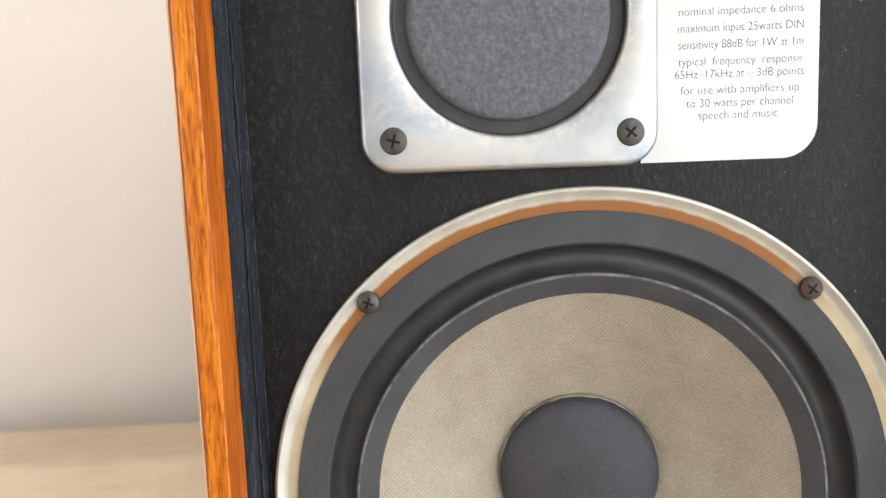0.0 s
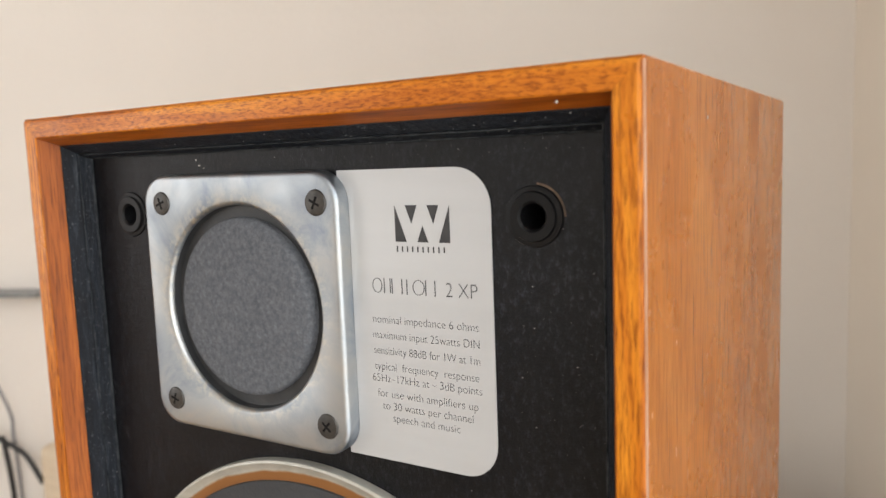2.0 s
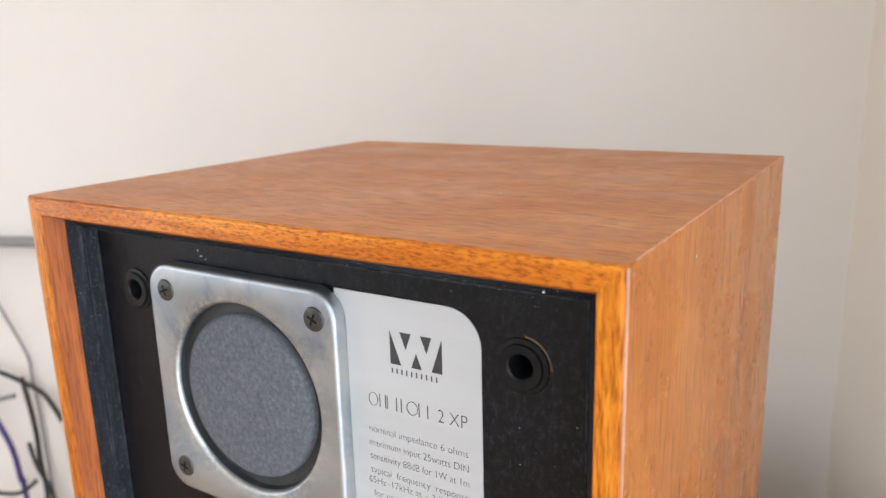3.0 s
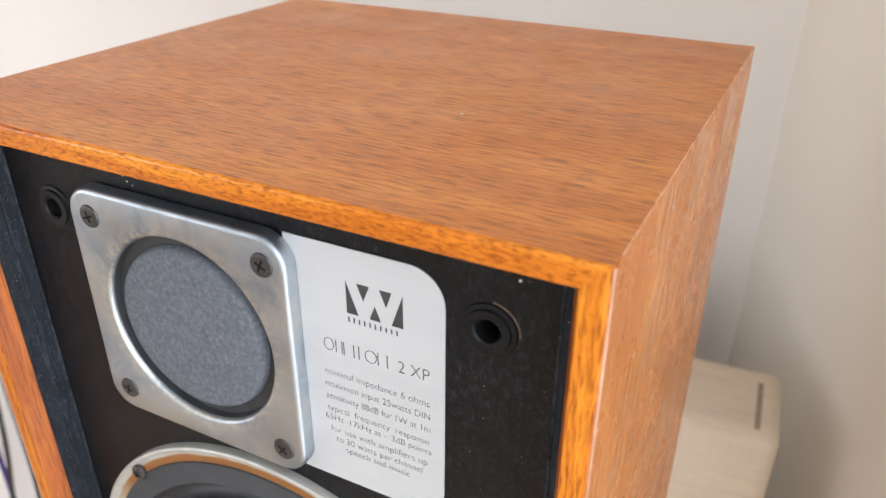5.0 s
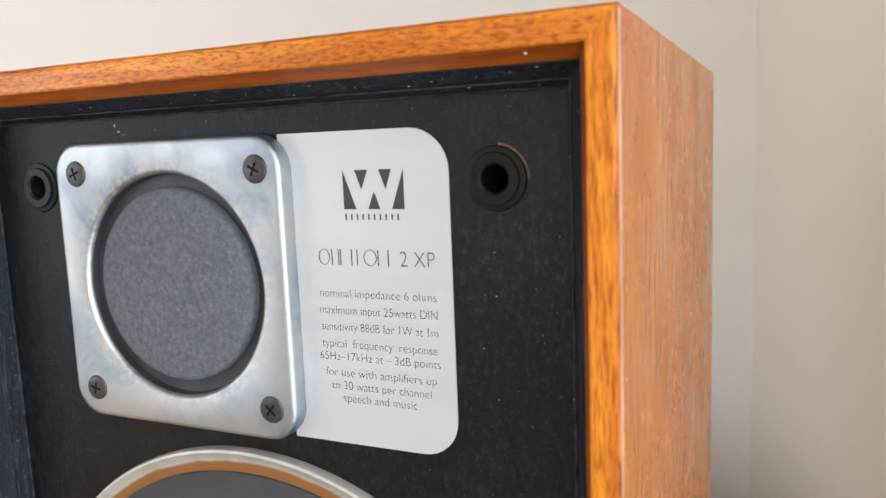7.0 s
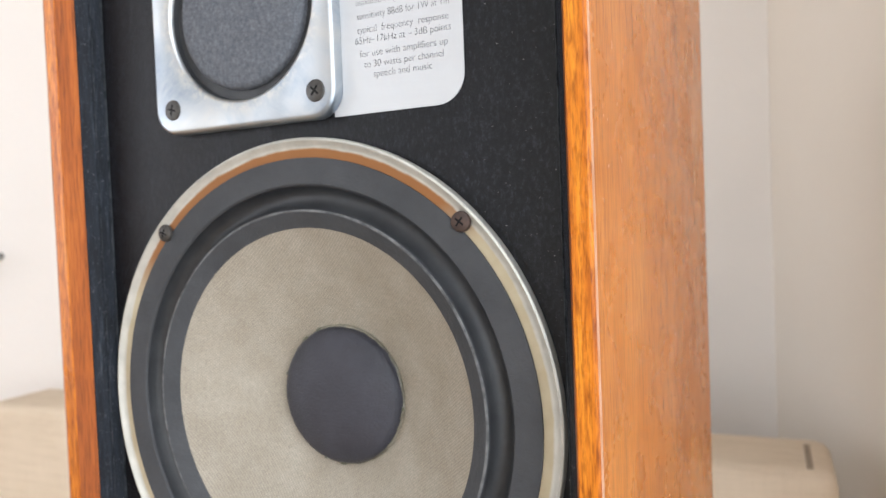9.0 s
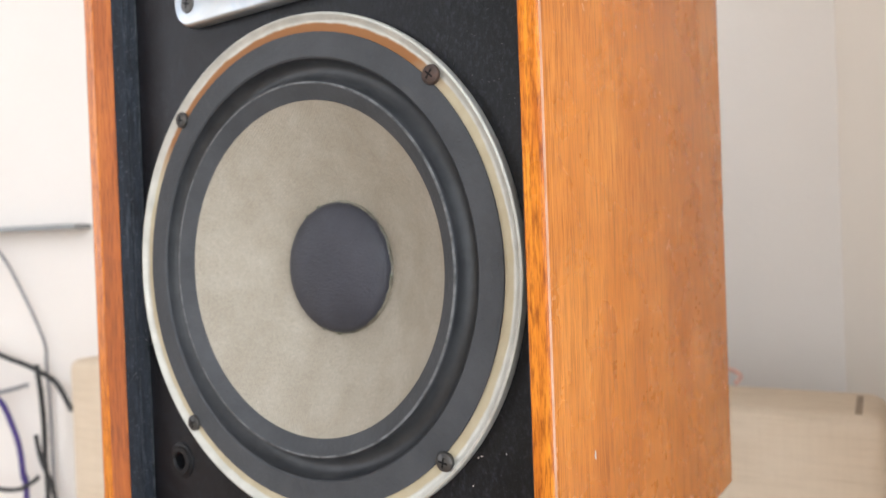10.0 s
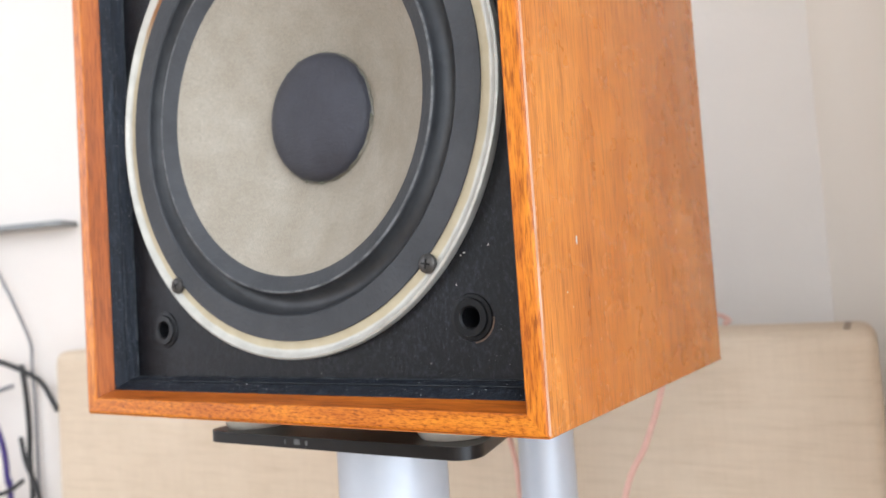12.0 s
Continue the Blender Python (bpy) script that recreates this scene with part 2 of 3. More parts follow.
cable_grey = mottled("grey_cable", (0.16, 0.16, 0.17), (0.24, 0.24, 0.25), 90, 0.5)
wire_pink = mottled("pinkish_speaker_wire", (0.64, 0.37, 0.30), (0.74, 0.47, 0.39), 90, 0.4)
rail_mat = mottled("grey_steel_rail", (0.20, 0.21, 0.21), (0.30, 0.31, 0.31), 90, 0.35, 0.6)
white_gloss = mottled("white_gloss_paint", (0.76, 0.76, 0.74), (0.82, 0.82, 0.80), 20, 0.35)
worn_mat = mottled("worn_grey_edge", (0.002, 0.003, 0.005), (0.06, 0.065, 0.07), 260, 0.85, 0, 0, None, (1, 1, 1), 0.1)
rubbed_mat = mottled("grey_rubbed_edge", (0.018, 0.019, 0.021), (0.15, 0.15, 0.15), 230, 0.7)
arris_mat = mottled("pale_worn_veneer_edge", (0.42, 0.19, 0.09), (0.62, 0.40, 0.29), 160, 0.5, 0, 0, None, (1, 1, 0.3))
tuck_mat = mottled("brown_shaded_linen", (0.24, 0.18, 0.13), (0.32, 0.25, 0.185), 90, 0.95)
rust_mark_mat = mottled("brown_rust_trace", (0.045, 0.03, 0.02), (0.12, 0.075, 0.045), 600, 0.8)
blob_mat = mottled("greenish_dried_glue", (0.05, 0.055, 0.035), (0.16, 0.16, 0.11), 300, 0.3)
ledge_dust_mat = mottled("pale_dust", (0.16, 0.16, 0.165), (0.42, 0.41, 0.40), 700, 0.9)
dust_mat = mottled("grey_dust", (0.10, 0.10, 0.10), (0.30, 0.29, 0.28), 900, 0.9)
chip_mat = mottled("pale_bare_chip", (0.40, 0.37, 0.33), (0.62, 0.58, 0.53), 400, 0.7)


# ---- mesh helpers ----
def part(name, bm, mat, parent=None, label="", smooth=False):
    me = bpy.data.meshes.new(name)
    bmesh.ops.recalc_face_normals(bm, faces=bm.faces)
    if smooth:
        for fc in bm.faces:
            fc.smooth = True
    bm.to_mesh(me)
    bm.free()
    if smooth:
        me.set_sharp_from_angle(angle=radians(38))
    me.materials.append(mat)
    ob = new(name, me)
    if parent:
        ob.parent = parent
    if label:
        ob["label"] = label
    return ob


def empty(name, x, y, z, rz=0):
    ob = new(name)
    ob.empty_display_size = 0.02
    ob.matrix_world = pose(x, y, z, 0, 0, rz)
    return ob


def box(x0, x1, y0, y1, z0, z1, r=0.0, seg=2):
    bm = bmesh.new()
    bmesh.ops.create_cube(bm, size=1)
    for v in bm.verts:
        v.co = Vector(((x0 + x1) / 2 + v.co.x * (x1 - x0), (y0 + y1) / 2 + v.co.y * (y1 - y0), (z0 + z1) / 2 + v.co.z * (z1 - z0)))
    if r:
        bmesh.ops.bevel(bm, geom=bm.edges[:], offset=r, segments=seg, affect="EDGES", profile=0.5)
    return bm


def lathe(profile, n=96, closed=False, cx=0.0, cz=0.0):
    """Turn (radius, y) pairs about the y axis."""
    bm = bmesh.new()
    rings = []
    for r, y in profile:
        if r < 1e-6:
            rings.append([bm.verts.new((cx, y, cz))])
        else:
            rings.append([bm.verts.new((cx + r * math.cos(2 * math.pi * i / n), y, cz + r * math.sin(2 * math.pi * i / n))) for i in range(n)])
    pairs = list(zip(rings, rings[1:])) + ([(rings[-1], rings[0])] if closed else [])
    for a, b in pairs:
        for i in range(n):
            j = (i + 1) % n
            q = [a[i % len(a)], a[j % len(a)], b[j % len(b)], b[i % len(b)]]
            q = list(dict.fromkeys(q))
            if len(q) > 2:
                bm.faces.new(q)
    return bm


def rounded(x0, x1, z0, z1, radii, n=8):
    """Outline of a rectangle with four corner radii, from the lower left, anticlockwise."""
    pts = []
    spots = ((x0, z0, 1, 1, 180), (x1, z0, -1, 1, 270), (x1, z1, -1, -1, 0), (x0, z1, 1, -1, 90))
    for (x, z, sx, sz, a0), r in zip(spots, radii):
        if r < 1e-6:
            pts.append((x, z))
            continue
        for i in range(n + 1):
            a = radians(a0 + 90 * i / n)
            pts.append((x + sx * r + r * math.cos(a), z + sz * r + r * math.sin(a)))
    return pts


def sheet(outline, holes, y0, y1):
    """A flat board across y with holes through it: tessellated faces and walls."""
    from mathutils.geometry import tessellate_polygon
    loops = [outline, *holes]
    flat = [p for lp in loops for p in lp]
    tris = tessellate_polygon([[Vector((x, z, 0)) for x, z in lp] for lp in loops])
    bm = bmesh.new()
    fr = [bm.verts.new((x, y0, z)) for x, z in flat]
    bk = [bm.verts.new((x, y1, z)) for x, z in flat]
    for a, b, c in tris:
        bm.faces.new((fr[a], fr[b], fr[c]))
        bm.faces.new((bk[c], bk[b], bk[a]))
    k = 0
    for lp in loops:
        for i in range(len(lp)):
            j = (i + 1) % len(lp)
            bm.faces.new((fr[k + i], fr[k + j], bk[k + j], bk[k + i]))
        k += len(lp)
    return bm


def circle(cx, cz, r, n=48):
    return [(cx + r * math.cos(2 * math.pi * i / n), cz + r * math.sin(2 * math.pi * i / n)) for i in range(n)]


def prism(quad, y0, y1, r=0.0):
    """A bar along y whose section is a four-sided outline in x and z."""
    bm = bmesh.new()
    a = [bm.verts.new((x, y0, z)) for x, z in quad]
    b = [bm.verts.new((x, y1, z)) for x, z in quad]
    bm.faces.new(a)
    bm.faces.new(b[::-1])
    for i in range(len(quad)):
        j = (i + 1) % len(quad)
        bm.faces.new((a[i], b[i], b[j], a[j]))
    if r:
        bmesh.ops.bevel(bm, geom=bm.edges[:], offset=r, segments=2, affect="EDGES", profile=0.5)
    return bm


def tube(points, r, n=10, steps=8):
    """A round cable through points, smoothed."""
    pts = [Vector(p) for p in points]
    path = []
    for i in range(len(pts) - 1):
        p0, p1, p2, p3 = pts[max(i - 1, 0)], pts[i], pts[i + 1], pts[min(i + 2, len(pts) - 1)]
        for s in range(steps):
            t = s / steps
            path.append(0.5 * (2 * p1 + (p2 - p0) * t + (2 * p0 - 5 * p1 + 4 * p2 - p3) * t * t + (3 * p1 - p0 - 3 * p2 + p3) * t ** 3))
    path.append(pts[-1])
    bm = bmesh.new()
    rings = []
    for i, p in enumerate(path):
        d = (path[min(i + 1, len(path) - 1)] - path[max(i - 1, 0)]).normalized()
        side = d.cross(Vector((0.31, 0.95, 0.05))).normalized()
        up = side.cross(d)
        rings.append([bm.verts.new(p + r * (math.cos(2 * math.pi * k / n) * side + math.sin(2 * math.pi * k / n) * up)) for k in range(n)])
    for a, b in zip(rings, rings[1:]):
        for k in range(n):
            bm.faces.new((a[k], a[(k + 1) % n], b[(k + 1) % n], b[k]))
    bm.faces.new(rings[0][::-1])
    bm.faces.new(rings[-1])
    return bm


# ---- the room: turned against the loudspeaker, corner behind it ----
TURN = 20.0
room = pose(0.117, 0.76, 0, 0, 0, TURN)  # origin in the corner, -x along the back wall, -y along the side wall
H_ROOM = 2.4
WIN = (-3.25, -0.85, 0.12, 2.15)  # opening in the side wall: y from, y to, z from, z to


def placed(ob, kind="structure", label="", category=""):
    ob.matrix_world = room
    return tagged(ob, label, category, "", kind)


placed(part("floor", box(-3.6, 0.0, -3.4, 0.0, -0.1, 0.0), floor_mat), label="pale wood laminate floor of the room", category="floor")
placed(part("ceiling", box(-3.6, 0.0, -3.4, 0.0, H_ROOM, H_ROOM + 0.1), ceiling_paint), label="plain white painted ceiling", category="ceiling")
placed(part("wall_back", box(-3.6, 0.0, 0.0, 0.12, -0.1, H_ROOM + 0.1), wall_paint), label="off-white painted wall behind the armchair", category="wall")
LWIN = (-2.6, -1.0, 0.3, 2.15)  # added opening for fill light in the far side wall: y from, y to, z from, z to
bm = sheet([(-3.4, -0.1), (0.12, -0.1), (0.12, H_ROOM + 0.1), (-3.4, H_ROOM + 0.1)], [[(LWIN[0], LWIN[2]), (LWIN[1], LWIN[2]), (LWIN[1], LWIN[3]), (LWIN[0], LWIN[3])]], -3.72, -3.6)
for v in bm.verts:
    v.co = Vector((v.co.y, v.co.x, v.co.z))
placed(part("wall_left", bm, wall_paint), label="off-white painted far side wall", category="wall")
FWIN = (-0.85, -0.08, 0.3, 2.15)  # opening in the wall behind the camera: x from, x to, z from, z to
bm = sheet([(-3.72, -0.1), (0.12, -0.1), (0.12, H_ROOM + 0.1), (-3.72, H_ROOM + 0.1)], [[(FWIN[0], FWIN[2]), (FWIN[1], FWIN[2]), (FWIN[1], FWIN[3]), (FWIN[0], FWIN[3])]], -3.52, -3.4)
placed(part("wall_front", bm, wall_paint), label="off-white painted wall with a wide window", category="wall")
bm = sheet([(-3.4, -0.1), (0.12, -0.1), (0.12, H_ROOM + 0.1), (-3.4, H_ROOM + 0.1)], [[(WIN[0], WIN[2]), (WIN[1], WIN[2]), (WIN[1], WIN[3]), (WIN[0], WIN[3])]], 0.0, 0.12)
for v in bm.verts:
    v.co = Vector((v.co.y, v.co.x, v.co.z))
placed(part("wall_right", bm, warm_lit_paint), label="off-white painted window wall", category="wall")
win = part("window_1", box(-0.02, 0.14, WIN[0], WIN[1], WIN[2] - 0.03, WIN[2] + 0.002, 0.004), white_gloss)
placed(win, label="white painted window in the side wall", category="window")
for z in (WIN[2] + 0.025, WIN[3] - 0.025):
    part("window_frame", box(0.05, 0.09, WIN[0], WIN[1], z - 0.023, z + 0.023, 0.004), white_gloss, win)
for y in (WIN[0] + 0.025, (WIN[0] + WIN[1]) / 2, WIN[1] - 0.025):
    part("window_frame", box(0.052, 0.088, y - 0.023, y + 0.023, WIN[2] + 0.05, WIN[3] - 0.05, 0.004), white_gloss, win)
win = part("window_2", box(FWIN[0], FWIN[1], -3.54, -3.38, FWIN[2] - 0.03, FWIN[2] + 0.002, 0.004), white_gloss)
placed(win, label="wide white painted window", category="window")
for z in (FWIN[2] + 0.025, FWIN[3] - 0.025):
    part("window_frame", box(FWIN[0], FWIN[1], -3.49, -3.45, z - 0.023, z + 0.023, 0.004), white_gloss, win)
for x in (FWIN[0] + 0.025, (FWIN[0] + FWIN[1]) / 2, FWIN[1] - 0.025):
    part("window_frame", box(x - 0.023, x + 0.023, -3.488, -3.452, FWIN[2] + 0.05, FWIN[3] - 0.05, 0.004), white_gloss, win)
# unseen window, added to hold the fill lamp
win = part("fill_window", box(-3.74, -3.58, LWIN[0], LWIN[1], LWIN[2] - 0.03, LWIN[2] + 0.002, 0.004), white_gloss)
placed(win, label="unseen white window added in the far wall for fill light", category="window")
for z in (LWIN[2] + 0.025, LWIN[3] - 0.025):
    part("window_frame", box(-3.69, -3.65, LWIN[0], LWIN[1], z - 0.023, z + 0.023, 0.004), white_gloss, win)
for y in (LWIN[0] + 0.025, (LWIN[0] + LWIN[1]) / 2, LWIN[1] - 0.025):
    part("window_frame", box(-3.688, -3.652, y - 0.023, y + 0.023, LWIN[2] + 0.05, LWIN[3] - 0.05, 0.004), white_gloss, win)
# first lamp is added fill from the far side, brightening the window wall
window_lamp("daylight", room @ pose(-3.70, (LWIN[0] + LWIN[1]) / 2, (LWIN[2] + LWIN[3]) / 2, 0, -90, 0), LWIN[3] - LWIN[2], LWIN[1] - LWIN[0], LEFT_FILL_POWER, (0.97, 0.965, 0.98))
window_lamp("daylight", room @ pose(0.10, (WIN[0] + WIN[1]) / 2, (WIN[2] + WIN[3]) / 2, 0, 90, 0), WIN[3] - WIN[2], WIN[1] - WIN[0], SIDE_POWER, (0.92, 0.965, 1.0))
window_lamp("daylight", room @ pose((FWIN[0] + FWIN[1]) / 2, -3.50, (FWIN[2] + FWIN[3]) / 2, 90, 0, 0), FWIN[1] - FWIN[0], FWIN[3] - FWIN[2], FRONT_POWER, (1.0, 0.965, 0.92))

# ---- the armchair behind the loudspeaker ----
def armchair():
    top = empty("armchair", 0.175, 0.503, 0.0, 4.0)
    w = 0.925
    bm = box(-w, 0.0, -0.10, 0.0, 0.12, 0.62, 0.013, 4)
    part("backrest", bm, linen_mat, top, smooth=True)
    part("base", box(-w + 0.03, -0.03, -0.095, -0.005, 0.0, 0.118, 0.006), linen_mat, top)
    # thin strip of darker linen: the fold's shade is in its colour
    part("corner_tuck", box(-0.0215, -0.0165, -0.090, -0.025, 0.6185, 0.6206, 0.0010), tuck_mat, top, "dark folded tuck in the fabric")
    return tagged(top, "oatmeal linen upholstered armchair back near the wall", "armchair")


armchair()

# ---- the stand ----
BASE = 0.62


def stand():
    top = empty("speaker_stand", 0, 0, 0)
    o = rounded(-0.072, 0.077, 0.026, 0.212, (0.012,) * 4)
    bm = sheet(o, [], 0.6045, 0.6095)
    for v in bm.verts:  # narrower towards the back
        v.co = Vector((0.0025 + (v.co.x - 0.0025) * (1 - 3.2 * (v.co.z - 0.026)), v.co.z, v.co.y))
    part("top_plate", bm, stand_black, top, "satin black steel plate", True)
    for x, y, r, nm in ((-0.006, 0.085, 0.0265, "pole"), (0.026, 0.187, 0.016, "rear_pole")):
        bm = lathe([(0, 0.012), (r, 0.012), (r, 0.6044), (0, 0.6044)], 48)
        for v in bm.verts:
            v.co = Vector((v.co.x + x, v.co.z + y, v.co.y))
        part(nm, bm, stand_silver, top, smooth=True)
    bm = sheet(rounded(-0.12, 0.14, -0.0, 0.26, (0.02,) * 4), [], 0.0, 0.012)
    for v in bm.verts:
        v.co = Vector((v.co.x, v.co.z, v.co.y))
    part("base_plate", bm, stand_black, top)
    for x, w in ((-0.018, 0.0009), (-0.0125, 0.0035), (-0.006, 0.0012)):
        part("scuff", box(x, x + w, 0.02575, 0.0261, 0.6062, 0.6078 + w * 0.2), rubbed_mat, top, "pale scuff mark")
    for x, y in ((-0.054, 0.045), (0.055, 0.047), (-0.018, 0.19), (0.020, 0.19)):
        bm = lathe([(0, 0.6095), (0.0135, 0.6095), (0.0150, 0.612), (0.0150, 0.618), (0.0135, 0.6199), (0, 0.6199)], 32)
        for v in bm.verts:
            v.co = Vector((v.co.x + x, v.co.z + y, v.co.y))
        part("rubber_pad", bm, pad_mat, top, "clouded clear rubber pad", True)
    return tagged(top, "silver loudspeaker stand with a black steel top plate", "speaker stand")


stand()

# ---- the loudspeaker ----
HW, HT, DEPTH, TH = 0.1197, 0.35, 0.2163, 0.0105
BAFFLE = 0.0177
WX, WZ = 0.0005, 0.7463 - BASE
TX, TZ = -0.0221, 0.9013 - BASE


def mitred(prof, side):
    """One of four mitred bars round the front: (inset, y) pairs swept along a side of the box (left, right, bottom, top)."""
    bm = bmesh.new()
    ends = []
    for s in (0, 1):
        row = []
        for d, y in prof:
            lo, hi, x0, x1 = d, HT - d, -HW + d, HW - d
            p = ((x0, y, hi if s else lo), (x1, y, hi if s else lo), (x1 if s else x0, y, lo), (x1 if s else x0, y, hi))[side]
            row.append(bm.verts.new(p))
        ends.append(row)
    for i in range(len(prof)):
        j = (i + 1) % len(prof)
        bm.faces.new((ends[0][i], ends[0][j], ends[1][j], ends[1][i]))
    bm.faces.new(ends[0])
    bm.faces.new(ends[1][::-1])
    return bm


def cross_screw(r, mat, parent, x, y, z, turn, dome=0.35):
    """A pan-head screw; a near-black raised cross stands for its shaded recess."""
    prof = [(r * 0.98, 0.0006), (r, 0.0), (r * 0.93, -r * dome * 0.55), (r * 0.7, -r * dome * 0.9), (0, -r * dome)]
    bm = lathe(prof, 28)
    arm, w = r * 0.50, r * 0.085
    pts = [(w, w), (w, arm), (-w, arm), (-w, w), (-arm, w), (-arm, -w), (-w, -w), (-w, -arm), (w, -arm), (w, -w), (arm, -w), (arm, w)]
    dark_cross = sheet(pts, [], -r * dome - 0.00010, -r * dome * 0.4)
    me = bpy.data.meshes.new("recess")
    dark_cross.to_mesh(me)
    dark_cross.free()
    first = len(bm.faces)
    bm.from_mesh(me)
    bpy.data.meshes.remove(me)
    bm.faces.ensure_lookup_table()
    for fc in bm.faces[first:]:
        fc.material_index = 1
    head = part("screw", bm, mat, parent, "", True)
    head.data.materials.append(recess_shade_mat)
    head.location = (x, y, z)
    head.rotation_euler = (0, radians(turn), 0)
    return head


def loudspeaker():
    top = empty("loudspeaker", 0, 0, BASE)
    a, b = HW, HW - TH
    quads = {
        "side_panel": [[(-a, 0), (-b, TH), (-b, HT - TH), (-a, HT)], [(a, 0), (a, HT), (b, HT - TH), (b, TH)]],
        "top_panel": [[(-a, HT), (-b, HT - TH), (b, HT - TH), (a, HT)]],
        "bottom_panel": [[(-a, 0), (a, 0), (b, TH), (-b, TH)]],
    }
    for nm, qs in quads.items():
        for q in qs:
            part(nm, prism(q, 0.0077, DEPTH, 0.0005), veneer_side if nm == "side_panel" else veneer_top, top)
    # solid edging, chamfered inwards; chamfer shade put into its darker teak tones
    lip = [(0.0003, 0.0076), (0.0003, 0.0009), (0.0009, 0.0002), (0.0016, 0.0), (0.0070, 0.0), (0.0075, 0.0003), (0.0103, 0.0076)]
    for side in range(4):
        bm = mitred(lip, side)
        bm.normal_update()
        for fc in bm.faces:
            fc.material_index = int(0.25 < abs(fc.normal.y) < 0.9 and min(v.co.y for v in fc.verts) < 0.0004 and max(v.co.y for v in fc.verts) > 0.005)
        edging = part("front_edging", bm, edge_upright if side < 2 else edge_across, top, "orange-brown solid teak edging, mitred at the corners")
        edging.data.materials.append(shaded_chamfer_upright if side < 2 else shaded_chamfer_across)
    for x in (-HW, HW):
        part("worn_arris", box(x - 0.00045, x + 0.00008, 0.0006, 0.0013, 0.001, HT - 0.001), arris_mat, top, "pale worn veneer edge")
        bm = bmesh.new()
        bmesh.ops.create_grid(bm, x_segments=1, y_segments=60, size=0.5)
        for v in bm.verts:  # a thin rubbed line where the top meets the side, uneven in width
            k = 0.00022 + 0.00022 * noise.noise(Vector((x * 9, v.co.y * 31, 0))) + 0.00012 * noise.noise(Vector((3, v.co.y * 90, 0)))
            v.co = Vector((x - math.copysign(max(k, 0.00003), x) * (1 if v.co.x > 0 else 0), 0.006 + (v.co.y + 0.5) * (DEPTH - 0.012), HT + 0.00006 - (0 if v.co.x > 0 else 0.0006)))
        part("rubbed_arris", bm, arris_mat, top, "pale rubbed veneer joint")
    for x in (-HW, HW):
        part("veneer_lap", box(min(x, x * 0.9975), max(x, x * 0.9975), 0.0012, 0.0080, 0.0004, HT - 0.0004), veneer_side, top)
    for z in (0.00015, HT - 0.00015):
        part("veneer_lap", box(-HW + 0.0004, HW - 0.0004, 0.0006, 0.0080, z - 0.00014, z + 0.00014), veneer_top, top)
    part("back_panel", box(-b, b, DEPTH - 0.022, DEPTH - 0.004, TH, HT - TH), black_paint, top)
    # black rebate strips: a slope, a groove, then a steeper slope down to the baffle
    strip = [(0.0101, 0.0078), (0.0106, 0.0078), (0.0134, 0.0120), (0.0136, 0.0130), (0.0142, 0.0127), (0.0155, BAFFLE - 0.0006), (0.0158, BAFFLE + 0.001), (0.0101, BAFFLE + 0.001)]
    for side in range(4):
        st = part("rebate_strip", mitred(strip, side), strip_paint, top, "worn black painted strip")
        part("worn_edge", mitred([(0.0137, 0.0129), (0.0140, 0.01255), (0.01425, 0.01265), (0.0142, 0.0130)], side), worn_mat, st, "rubbed grey edge")
        part("worn_edge", mitred([(0.0154, BAFFLE - 0.0009), (0.01575, BAFFLE - 0.0010), (0.01585, BAFFLE - 0.0004), (0.0156, BAFFLE)], side), worn_mat, st, "rubbed grey edge")
    holes = [circle(WX, WZ, 0.090, 72)]
    spots = [(sx, z - BASE) for sx in (-0.0827, 0.0845) for z in (0.9326, 0.6572)]
    holes += [circle(x, z, 0.0037, 24) for x, z in spots]
    part("baffle", sheet([(-b + 0.001, TH + 0.001), (b - 0.001, TH + 0.001), (b - 0.001, HT - TH - 0.001), (-b + 0.001, HT - TH - 0.001)], holes, BAFFLE, BAFFLE + 0.012), black_paint, top, "black painted chipboard baffle flecked with dust")
    for x, z in spots:
        s = part("grille_socket", lathe([(0.0036, 0.012), (0.0037, -0.0010), (0.0043, -0.0016), (0.0066, -0.0016), (0.0069, -0.0008), (0.0082, -0.0006), (0.0085, 0.0001)], 40), socket_mat, top, "round black plastic socket", True)
        s.location = (x, BAFFLE, z)

    # woofer
    woofer = part("woofer", lathe([(0.1032, BAFFLE), (0.1034, BAFFLE - 0.0022), (0.1030, BAFFLE - 0.0034), (0.1022, BAFFLE - 0.0038), (0.1014, BAFFLE - 0.0034), (0.1006, BAFFLE - 0.0026), (0.0990, BAFFLE - 0.0022), (0.0935, BAFFLE - 0.0022), (0.0935, BAFFLE)], 144), rim_metal, top, "yellowed plated rim with rust", True)
    woofer.location = (WX, 0, WZ)
    g = BAFFLE - 0.0030
    part("gasket", lathe([(0.0958, g + 0.0010), (0.0956, g), (0.0860, g), (0.0852, g + 0.0008)], 128), gasket_mat, woofer, "dark grey fibre gasket", True)
    roll = [(0.0853, g + 0.0005)]
    for i in range(17):
        q = math.pi * i / 16
        roll.append((0.0808 + 0.0046 * math.cos(q), g + 0.0008 + 0.0058 * math.sin(q)))
    part("surround", lathe(roll, 128), rubber_mat, woofer, "black rubber surround", True)
    part("cone_edge", lathe([(0.0764, g + 0.0012), (0.0760, g + 0.0002), (0.0752, g), (0.0730, g + 0.0013), (0.0692, g + 0.0036)], 128), gasket_mat, woofer, "dark grey cone edge", True)
    part("rubbed_line", lathe([(0.0763, g + 0.0004), (0.0761, g), (0.0755, g - 0.0001), (0.0751, g + 0.0002)], 128), rubbed_mat, woofer, "rubbed grey line", True)
